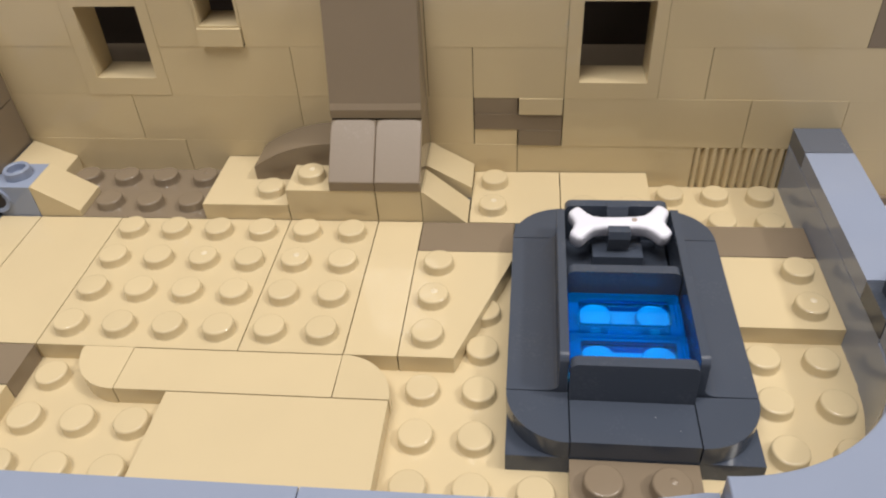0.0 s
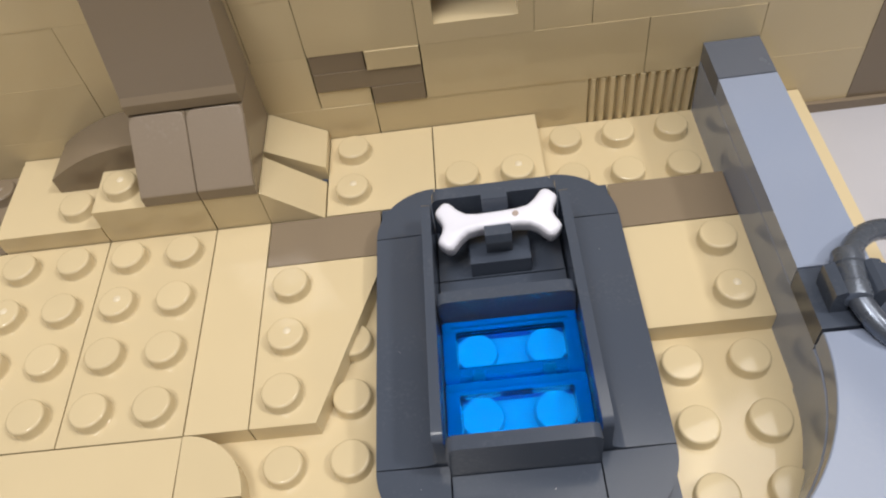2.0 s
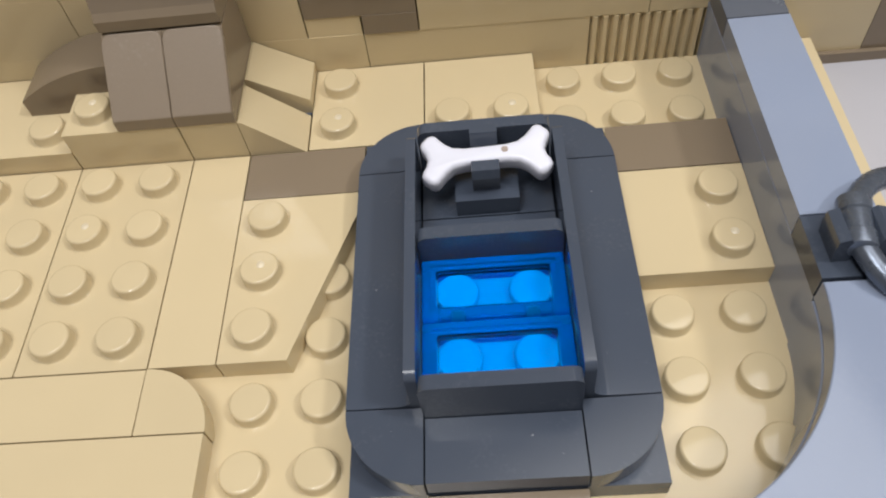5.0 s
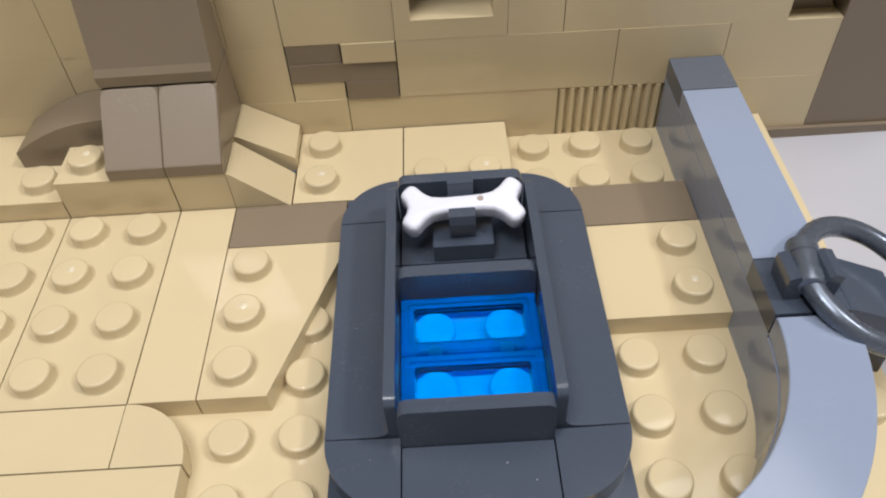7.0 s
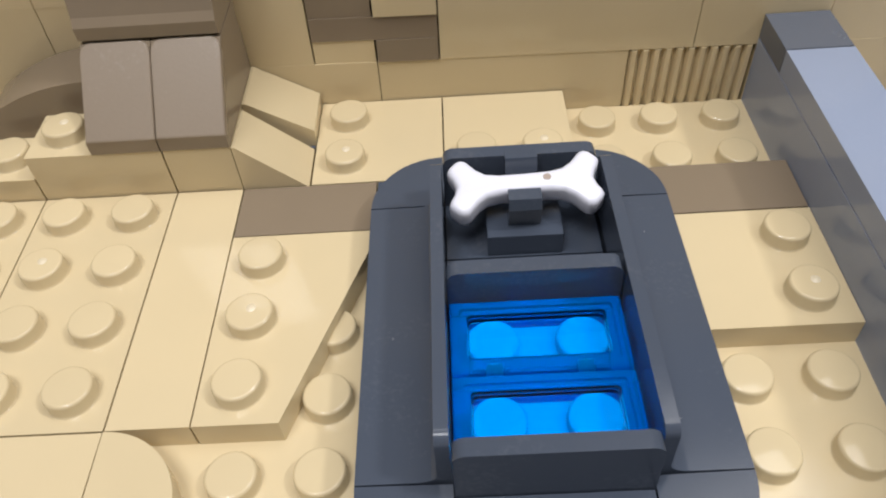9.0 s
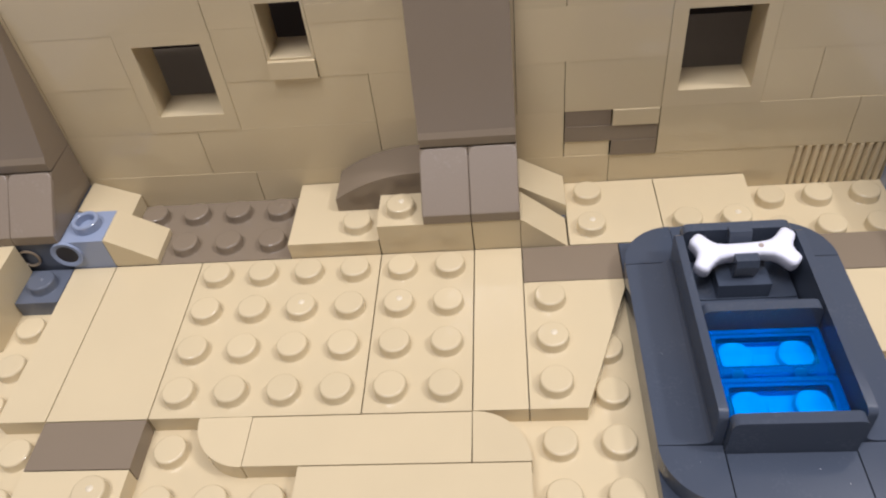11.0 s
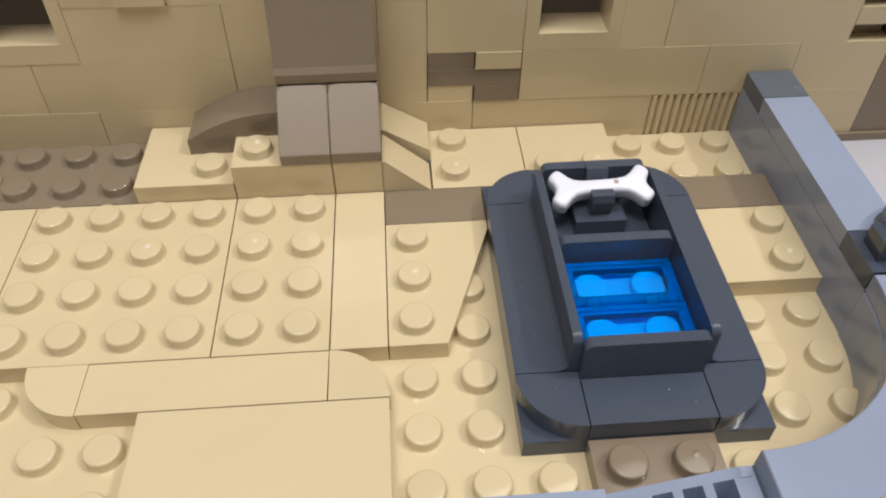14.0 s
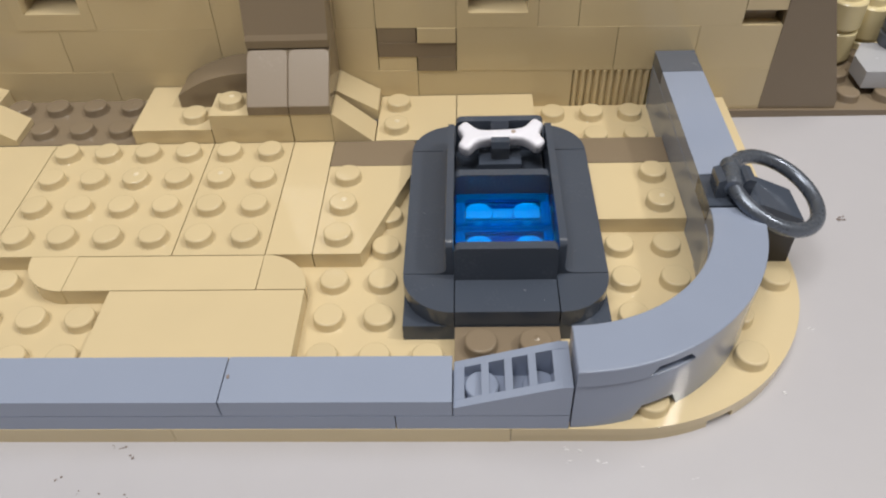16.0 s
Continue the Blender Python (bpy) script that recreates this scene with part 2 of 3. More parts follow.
base_m = prism("base_plate", [(5 + g, 6), (5 + g, -4), (11 - g, -4), (11 - g, 6)], "z", -2, -1, TAN, bevel=0.0002)
base_l = prism("base_plate", [(-7, 6)] + arc(-3, 0, 4, 180, 270, 24) + [(5 - g, -4), (5 - g, 6)], "z", -2, -1, TAN, bevel=0.0002)
for ob in (base_r, base_l):
    tagged(ob, "tan studded base plate with a rounded front corner on the table", "base plate", "base plates")
tagged(base_m, "tan studded base plate on the table", "base plate", "base plates")
covered = []


def free_studs():
    spots = []
    for x, y in grid(-5, 15, -3, 6):
        if any(a < x < b and c < y < d for a, b, c, d in covered):
            continue
        if x > 12 and y < 0 and (x - 12) ** 2 + y ** 2 > 2.95 ** 2:
            continue
        if x < -2 and y < 0 and (x + 2) ** 2 + y ** 2 > 2.95 ** 2:
            continue
        spots.append((x, y))
    return spots + [(16.5, -0.5), (15.5, -2.5), (13.5, -3.5), (15.5, -1.5), (-6.5, -0.5), (-5.5, -2.5), (-3.5, -3.5), (-5.5, -1.5)]


# ---- raised courtyard floor ----
covered += [(0, 4, 0, 4), (4, 6, 0, 4), (6, 7, 0, 4), (7, 8, 0, 4), (7, 9, 1.9, 4), (-3, 0, 0, 4), (1, 7, -1, 0), (3, 7, -3, -1), (-2, 0, -3, 0)]
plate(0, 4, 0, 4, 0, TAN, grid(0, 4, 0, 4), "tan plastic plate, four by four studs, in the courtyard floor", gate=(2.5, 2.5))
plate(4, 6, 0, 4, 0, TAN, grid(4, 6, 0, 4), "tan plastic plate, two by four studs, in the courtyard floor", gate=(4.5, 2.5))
tile(6, 7, 0, 4, 0, TAN, "smooth tan one by four floor tile")
tile(-2, 0, 0, 4, 0, TAN, "smooth tan two by four floor tile")
tile(-3, -2, 0, 4, 0, TAN, "smooth tan one by four floor tile")
wedge = prism("wedge_plate", [(7.01, 0.01), (8.02, 0.01), (8.99, 2.75), (8.99, 2.99), (7.01, 2.99)], "z", -1, 0, TAN)
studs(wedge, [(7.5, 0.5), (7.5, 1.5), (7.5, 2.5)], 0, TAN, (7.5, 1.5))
tagged(wedge, "tan wedge plate with a slanting side and three studs", "plate")
tile(7, 9, 3, 4, 0, DTAN, "smooth dark tan one by two floor tile")
tile(13, 15.01, 3, 4, 0, DTAN, "smooth dark tan one by two floor tile")
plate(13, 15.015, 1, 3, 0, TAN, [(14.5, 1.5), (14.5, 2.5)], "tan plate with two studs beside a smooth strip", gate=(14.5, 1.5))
covered.append((13, 15, 1, 4))

# ---- smooth path in front ----
prism("toy_tile", [(2, 0), (1.0, 0)] + arc(2.0, 0.0, 1.0, 180, 270, 14)[1:], "z", -1, 0, TAN)
tagged(scene.collection.objects[-1], "tan tile with one quarter-round corner", "tile")
tile(2, 6, -1, 0, 0, TAN, "smooth tan one by four tile of the curved path")
prism("toy_tile", [(6.01, -0.99)] + [(7, -0.99)] + arc(6.0, -1.0, 1.0, 0, 90, 14)[1:], "z", -1, 0, TAN)
tagged(scene.collection.objects[-1], "tan tile with one quarter-round corner", "tile")
tile(3, 7, -3, -1, 0, TAN, "large smooth tan two by four tile behind the low wall")
tile(-2, 0, -1, 0, 0, DTAN, "smooth dark tan one by two floor tile")
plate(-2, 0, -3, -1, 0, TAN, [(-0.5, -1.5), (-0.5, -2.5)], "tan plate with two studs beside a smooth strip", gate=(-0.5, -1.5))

# ---- pool with blue water ----
pool = new("toy_pool")
ROOTS[pool] = W(11, 1, -1)
pool.location = ROOTS[pool]
tagged(pool, "dark grey brick-built pool with clear blue water and rounded corners", "pool")
covered.append((9, 13, -2, 4))
box("base_plate", 9, 13, -2, 4, -1, 0, DARK, pool)
for sx, x0 in ((1, 9), (-1, 13)):
    # long side panels: a low shelf and an upright inner wall with rounded ends
    x1, w0 = x0 + sx, x0 + 0.85 * sx
    prof = [(x0, 0), (w0, 0), (w0, 1.35)] + [(w0 - sx * 0.22 * (1 - math.cos(a)), 1.35 - 0.35 * math.sin(a)) for a in (0.4, 0.8, 1.2, 1.57)] + [(x0, 1.0)]
    if sx < 0:
        prof = prof[::-1]
    side = prism("side_panel", prof, "y", -0.985, 2.985, DARK, pool, bevel=0.00022)
    r = 0.14
    pts = [(-0.99, 0), (2.99, 0)] + [(2.99 - r + r * math.cos(a), 3.05 + 2.5 * r * (math.sin(a) - 1)) for a in (0, 0.26, 0.52, 0.79, 1.05, 1.31, 1.57)] \
        + [(-0.99 + r - r * math.cos(a), 3.05 + 2.5 * r * (math.sin(a) - 1)) for a in (1.57, 1.31, 1.05, 0.79, 0.52, 0.26, 0)]
    prism("upright_wall", pts, "x", min(w0, x1 - 0.005 * sx), max(w0, x1 - 0.005 * sx), DARK, side)
    prism("corner_tile", [(x1, -1.015), (x1, -1.99)] + (arc(10, -1, 1, 270, 180, 14) if sx > 0 else arc(12, -1, 1, 270, 360, 14)), "z", 0.02, 1, DARK, pool, bevel=0.00022)
    prism("corner_tile", [(x1, 3.015), (x1, 3.99)] + (arc(10, 3, 1, 90, 180, 14) if sx > 0 else arc(12, 3, 1, 90, 0, 14)), "z", 0.02, 1, DARK, pool, bevel=0.00022)
box("front_tile", 10.01, 11.99, -2, -1.15, 0.02, 1, DARK, pool)
box("back_tile", 10, 12, 3.22, 4, 0.02, 1, DARK, pool)


def upright(y0, y1, z1, name):
    r = 0.14
    pts = [(10.01, 0.4), (11.99, 0.4), (11.99, z1 - 2.5 * r)] + [(11.99 - r + r * math.cos(a), z1 + 2.5 * r * (math.sin(a) - 1)) for a in (0.26, 0.52, 0.79, 1.05, 1.31, 1.57)] \
        + [(10.01 + r - r * math.cos(a), z1 + 2.5 * r * (math.sin(a) - 1)) for a in (1.57, 1.31, 1.05, 0.79, 0.52, 0.26)] + [(10.01, z1 - 2.5 * r)]
    prism(name, pts, "y", y0, y1, DARK, pool)


upright(-1.15, -0.955, 3.05, "front_panel")
upright(1.045, 1.24, 3.05, "middle_panel")
upright(3.0, 3.2, 3.05, "back_panel")
box("step_tile", 10, 11.99, 1.24, 2.0, 0.02, 1.0, DARK, pool)
box("step_tile", 10, 11.99, 2.0, 3.0, 0.02, 1.0, DARK, pool)
floor_blue = box("pool_floor", 10.01, 11.99, -0.95, 1.04, 0.02, 1.0, AZURE, pool, "bright azure plate under the water")
for y in (-0.455, 0.545):
    box("raised_bed", 10.26, 11.74, y - 0.245, y + 0.245, 0.99, 1.13, AZURE, floor_blue, bevel=0.0001)
    for x in (10.5, 11.5):
        put("stud", stud_mesh(AZURE), W(x, y, 0.92), floor_blue)


def loop_at(bm, c, x0, x1, y0, y1, z, r):
    """A rounded rectangle of vertices."""
    vs = []
    for cx, cy, a0 in ((x1 - r, y1 - r, 0), (x0 + r, y1 - r, 90), (x0 + r, y0 + r, 180), (x1 - r, y0 + r, 270)):
        for k in range(4):
            a = radians(a0 + 30 * k)
            vs.append(bm.verts.new(W(cx + r * math.cos(a), cy + r * math.sin(a), z) - c))
    return vs


def bridge(bm, p, q):
    for i in range(len(p)):
        j = (i + 1) % len(p)
        bm.faces.new((p[i], p[j], q[j], q[i]))


for y0 in (-0.955, 0.045):
    c = W(11, y0 + 0.5, 1.02)
    # thick rim with a stepped edge, and a thin clear top over its hollow
    bm = bmesh.new()
    rows = [(0.02, 1.02, 0.03), (0.02, 1.81, 0.03), (0.045, 1.89, 0.03), (0.125, 1.89, 0.04), (0.14, 1.83, 0.04), (0.20, 1.83, 0.05), (0.225, 1.65, 0.06), (0.21, 1.02, 0.06)]
    loops = [loop_at(bm, c, 10.01 + d, 11.99 - d, y0 + d, y0 + 1 - d, z, r) for d, z, r in rows]
    for p, q in zip(loops, loops[1:] + loops[:1]):
        bridge(bm, p, q)
    bmesh.ops.recalc_face_normals(bm, faces=bm.faces[:])
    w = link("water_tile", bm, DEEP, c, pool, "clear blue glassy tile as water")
    w.visible_shadow = False
    bm = bmesh.new()
    rows = [(0.235, 1.46, 0.06), (0.208, 1.83, 0.05)]
    loops = [loop_at(bm, c, 10.01 + d, 11.99 - d, y0 + d, y0 + 1 - d, z, r) for d, z, r in rows]
    bridge(bm, *loops)
    bm.faces.new(loops[0])
    bm.faces.new(loops[1])
    bmesh.ops.recalc_face_normals(bm, faces=bm.faces[:])
    w = link("clear_top", bm, BLUE, c, w, "thin clear blue top of the tile")
    w.visible_shadow = False

# bone holder and bone
holder = box("clip_block", 10.52, 11.48, 2.02, 2.85, 1.0, 1.85, DARK, pool)
prism("clip_finger", [(2.22, 1.85), (2.46, 1.85), (2.38, 2.7), (2.34, 3.12), (2.15, 3.12), (2.11, 2.75)], "x", 10.8, 11.2, DARK, holder, bevel=0.0004)
prism("clip_finger", [(2.66, 1.85), (2.82, 1.85), (2.97, 3.05), (2.95, 3.4), (2.78, 3.4), (2.74, 3.1)], "x", 10.8, 11.2, DARK, holder, bevel=0.0004)


def bone():
    u = P
    quarter = [(0.0, 0.145), (0.30, 0.15), (0.46, 0.18), (0.57, 0.26), (0.66, 0.37), (0.70, 0.415), (0.76, 0.43), (0.82, 0.405), (0.90, 0.32), (0.925, 0.26), (0.905, 0.19), (0.86, 0.11)]
    outline = quarter + [(0.83, 0.0)] + [(x, -y) for x, y in quarter[::-1]]
    outline = outline + [(-x, y) for x, y in outline[1:-1][::-1]]
    bm = bmesh.new()
    low = [bm.verts.new((x * u, y * u, -0.17 * u)) for x, y in outline]
    high = [bm.verts.new((x * u, y * u, 0.17 * u)) for x, y in outline]
    bm.faces.new(low[::-1])
    bm.faces.new(high)
    for i in range(len(low)):
        j = (i + 1) % len(low)
        bm.faces.new((low[i], low[j], high[j], high[i]))
    bmesh.ops.recalc_face_normals(bm, faces=bm.faces[:])
    rims = [e for e in bm.edges if abs(e.verts[0].co.z - e.verts[1].co.z) < 1e-7]
    bmesh.ops.bevel(bm, geom=rims, offset=0.085 * u, segments=4, profile=0.5, affect="EDGES", clamp_overlap=True)
    me = bpy.data.meshes.new("toy_bone")
    bm.to_mesh(me)
    bm.free()
    me.materials.append(WHITE)
    for p in me.polygons:
        p.use_smooth = True
    ob = put("toy_bone", me, W(11.02, 2.5, 2.78))
    ob.rotation_euler = (radians(14), radians(-1), radians(1.5))
    ob.scale = (1.02, 0.94, 0.95)
    dot = bmesh.new()
    lathe(dot, [(0.00042, 0.0), (0.00036, 0.00006)], 16)
    md = bpy.data.meshes.new("moulding_mark")
    dot.to_mesh(md)
    dot.free()
    md.materials.append(PALE_BROWN)
    mark = new("moulding_mark", md)
    mark.parent = ob
    mark.location = (0.27 * u, 0.03 * u, 0.168 * u)
    mark["label"] = "small brown dimple"
    return tagged(ob, "white plastic toy bone held in a grey clip", "bone")


bone()
plate(10, 12, -3, -2, 0, DTAN, [(10.5, -2.5), (11.5, -2.5)], "dark tan one by two plate in front of the pool", gate=(11.5, -2.5))
covered.append((10, 12, -3, -2))

# ---- ledge along the building ----
covered += [(-2, 2, 4, 6), (2, 12, 4, 6), (-5, -4, 2, 4), (-4, -2, 3, 6), (-5, -3, 4, 6)]
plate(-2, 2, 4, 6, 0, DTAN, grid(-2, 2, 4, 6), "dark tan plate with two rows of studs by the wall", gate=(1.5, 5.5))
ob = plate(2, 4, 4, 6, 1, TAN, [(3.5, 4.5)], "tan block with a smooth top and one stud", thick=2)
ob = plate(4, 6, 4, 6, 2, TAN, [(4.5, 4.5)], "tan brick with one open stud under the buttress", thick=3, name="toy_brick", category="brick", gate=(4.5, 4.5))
box("toy_brick", 6, 7, 4, 6, -1, 2, TAN)
tagged(scene.collection.objects[-1], "tan brick under the buttress slope", "brick")


def cheese(x0, x1, y0, y1, za, zb, z0, label):
    ob = prism("slope_brick", [(x0, z0), (x1, z0), (x1, zb), (x0 + 0.04, za), (x0, za)], "y", y0 + 0.01, y1 - 0.01, TAN)
    return tagged(ob, label, "slope brick")


tagged(box("toy_brick", 7.5, 7.99, 4.9, 4.985, -1, -0.1, DARK), "dark grey brick showing in the gap between the slopes", "brick")
cheese(7, 7.97, 4, 4.89, 1.95, -0.1, -1, "small tan slope falling away from the buttress")
cheese(7, 8, 5, 6, 2.0, 0.55, -1, "small tan slope falling away from the buttress")
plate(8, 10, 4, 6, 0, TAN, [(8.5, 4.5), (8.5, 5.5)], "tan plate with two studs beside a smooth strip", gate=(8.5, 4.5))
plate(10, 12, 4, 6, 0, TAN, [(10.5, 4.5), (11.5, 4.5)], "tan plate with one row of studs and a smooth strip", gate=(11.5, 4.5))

pts = [(3.0, 1.0), (5.0, 1.0)] + [(5.0 - 2.0 * i / 12, 3.4 - 1.55 * (i / 12) ** 2.2) for i in range(13)]
tagged(prism("curved_slope", pts, "y", 5.01, 5.99, DTAN), "dark tan curved slope against the wall", "slope brick")


def buttress(x0):
    """Two steep slopes at the foot and a tall inclined pillar above them."""
    top = new("buttress")
    ROOTS[top] = W(x0 + 1, 5.5, 2)
    top.location = ROOTS[top]
    for i in (0, 1):
        a = x0 + i
        c = W(a + 0.5, 4, 2)
        bm = bmesh.new()
        add_prism(bm, [(4.06, 2.0), (4.06, 2.45), (5.0, 4.9), (5.99, 4.96), (5.99, 2.0)], "x", a + 0.006, a + 0.994, c)
        soften(bm, 0.0002)
        foot = link("foot_slope", bm, DTAN, c, top)
        # smooth face with rounded upper corners
        rise, r = Vector((0, 0.98 * P, 2.45 * H)), 0.14
        outline = [(0.003, 0), (0.997, 0)] + [(0.997 - r + r * math.cos(q), 1 - r + r * math.sin(q)) for q in (0, 0.4, 0.8, 1.2, 1.57)] \
            + [(0.003 + r - r * math.cos(q), 1 - r + r * math.sin(q)) for q in (1.57, 1.2, 0.8, 0.4, 0)]
        back = Vector((0, rise.z, -rise.y)).normalized() * 0.0009
        bm = bmesh.new()
        o = W(a, 4.0, 2.55)
        f1 = [bm.verts.new(o + Vector((u * P, 0, 0)) + rise * s) for u, s in outline]
        f2 = [bm.verts.new(v.co + back) for v in f1]
        bm.faces.new(f1)
        bm.faces.new(f2[::-1])
        for i in range(len(f1)):
            j = (i + 1) % len(f1)
            bm.faces.new((f1[j], f1[i], f2[i], f2[j]))
        bmesh.ops.translate(bm, verts=bm.verts[:], vec=-c)
        soften(bm, 0.00018)
        link("slope_face", bm, GRAINY, c, foot, "matt dark tan sloping face with rounded upper corners")
        box("lip", a + 0.008, a + 0.992, 4.0, 4.3, 2.0, 2.55, DTAN, foot, bevel=0.0001, gap=0)
    prism("pillar", [(5.04, 5.0), (5.0, 5.05), (4.985, 5.55), (5.06, 5.85), (5.985, 14.5), (6.0, 14.5), (6.0, 5.0)], "x", x0 + 0.01, x0 + 1.99, DTAN, top)
    return tagged(top, "dark tan leaning buttress against the tan wall", "buttress", "buttresses on the building front")


buttress(5)
buttress(-5)

# left corner pieces
ob = prism("slope_brick", [(2.01, -1), (3.99, -1), (3.99, 2), (3.0, 2), (2.01, -0.5)], "x", -4.99, -4.01, TAN)
studs(ob, [(-4.5, 3.5)], 2, TAN)
tagged(ob, "tan slope brick with one stud beside the low wall", "slope brick")
plate(-4, -3, 3, 4, 0, SLATE, [(-3.5, 3.5)], "dark grey one by one plate with a shiny stud", gate=(-3.5, 3.5))
box("toy_brick", -5, -3, 4.05, 6, -1, 2, SLATE)
tagged(scene.collection.objects[-1], "dark grey brick under the buttress foot", "brick")


def holed_brick(x0, x1, y0, y1, z0, z1, mat, hole, label):
    """A small brick: dark disc as front socket, hollow stud on top."""
    ob = box("holed_brick", x0, x1, y0, y1, z0, z1, mat)
    bm = bmesh.new()
    lathe(bm, [(0.0028, -0.0003), (0.0028, 0.0003), (0.00272, 0.00036), (0.0023, 0.0003), (0.0019, 0.00012)], 28, cap=False)
    bmesh.ops.rotate(bm, verts=bm.verts[:], cent=(0, 0, 0), matrix=Matrix.Rotation(radians(90), 3, "X"))
    link("socket_ring", bm, mat, W(hole[0], y0, hole[1]), ob)
    bm = bmesh.new()
    lathe(bm, [(0.002, 0.0), (0.002, 0.00013)], 28)
    bmesh.ops.rotate(bm, verts=bm.verts[:], cent=(0, 0, 0), matrix=Matrix.Rotation(radians(90), 3, "X"))
    # no hollow is cut: its shade is this near-black disc
    link("socket", bm, BLACKISH, W(hole[0], y0, hole[1]), ob, "flat dark disc for the shade in the socket")
    bm = bmesh.new()
    lathe(bm, [(0.0024, 0.0), (0.0024, 0.0015), (0.0022, 0.0017), (0.0018, 0.0017), (0.0016, 0.0015), (0.0016, 0.0002)], 28)
    link("hollow_stud", bm, mat, W((x0 + x1) / 2, (y0 + y1) / 2, z1), ob)
    return tagged(ob, label, "brick")


holed_brick(-3, -2, 4, 5, -1, 2, GREY, (-2.95, 1.15), "light grey brick with a round socket and hollow stud")
bm = bmesh.new()
lathe(bm, [(0.0020, 0.0), (0.0020, 0.0003), (0.0018, 0.0004), (0.0016, 0.0003), (0.0015, 0.0)], 28, cap=False)
bmesh.ops.rotate(bm, verts=bm.verts[:], cent=(0, 0, 0), matrix=Matrix.Rotation(radians(90), 3, "X"))
tagged(link("socket_ring", bm, DTAN, W(-3.9, 4.04, 0.9)), "dark tan ring round a dark socket in the grey brick", "ring")
cheese(-2, -1, 4, 5, 2, 0.4, 0, "small tan slope beside the grey brick")
cheese(-2.93, -1.93, 5, 6, 2.05, 0.95, -1, "small tan slope beside the buttress")

# ---- low grey wall round the courtyard ----
RAIL = "low grey courtyard wall"


def rail_tile(x0, x1, y0, y1, top, mat, label):
    return tagged(box("rail_tile", x0, x1, y0, y1, top - 1, top, mat, gap=0.0001), label, "tile", RAIL)


def rail_brick(x0, x1, y0, y1, z0, z1, mat=GREY):
    return tagged(box("rail_brick", x0, x1, y0, y1, z0, z1 - 0.04, mat, gap=0.00008), "light grey brick of the low courtyard wall", "brick", RAIL)


rail_brick(1, 9, -4, -3, -1, 0)
rail_brick(9, 12, -4, -3, -1, 0)
rail_brick(-2, 1, -4, -3, -1, 0)
rail_tile(0, 6, -4, -3, 1, GREY, "smooth light grey tile on the low front wall")
rail_tile(6, 10, -4, -3, 1, GREY, "smooth light grey tile on the low front wall")
for x0 in (15, -6):
    rail_brick(x0, x0 + 1, 0, 6, -1, 2)
rail_tile(15, 16, 1, 5, 3, GREY, "smooth light grey tile on the low side wall")
rail_tile(15, 16, 5, 6, 3, SLATE, "dark grey tile ending the low wall at the building")
rail_tile(-6, -5, -0.012, 6, 3, GREY, "smooth light grey tile on the low side wall")


def curved(name, cx, a0, a1, z0, z1, notches, label, category):
    """A quarter ring three to four studs from its centre, with shallow notches under its outer edge."""
    n = 40
    inner, outer = (2.985, 3.965) if z0 < 0 else (3.0, 3.99)
    bm = bmesh.new()
    c = W(cx, 0, z0)
    rings = []
    for i in range(n + 1):
        a = radians(a0 + (a1 - a0) * i / n)
        deg = a0 + (a1 - a0) * i / n
        low = max([0.0] + [d for lo, hi, d in notches if lo <= deg <= hi])
        co, si = math.cos(a), math.sin(a)
        row = []
        for r, z in ((inner, z0), (inner, z1), (outer, z1), (outer, z0 + low), (3.82, z0 + low), (3.82, z0)):
            row.append(bm.verts.new(W(cx + r * co, r * si, z) - c))
        rings.append(row)
    for a, b in zip(rings, rings[1:]):
        for i in range(6):
            j = (i + 1) % 6
            bm.faces.new((a[i], a[j], b[j], b[i]))
    bm.faces.new(rings[0])
    bm.faces.new(rings[-1][::-1])
    bmesh.ops.recalc_face_normals(bm, faces=bm.faces[:])
    rim = [e for e in bm.edges if all(abs(v.co.z - (z1 - z0) * H) < 1e-6 for v in e.verts) and e.calc_face_angle(0) > 0.6]
    bmesh.ops.bevel(bm, geom=rim, offset=0.00018, segments=2, profile=0.5, affect="EDGES")
    return tagged(link(name, bm, GREY, c, sharp=20), label, category, RAIL)


for cx, a0, a1, s in ((12, -89.6, -0.4, 1), (-2, -179.6, -90.4, -1)):
    def side(lo, hi, d):
        return (lo, hi, d) if s > 0 else (-180 - hi, -180 - lo, d)
    curved("curved_brick", cx, a0, a1, -1, 1.93, [side(-72, -62, 0.9), side(-28, -18, 0.9)], "light grey curved corner brick of the low wall", "brick")
    curved("curved_tile", cx, a0, a1, 2, 3, [side(-70, -60, 0.55), side(-30, -20, 0.55)], "smooth light grey curved tile on the corner", "tile")


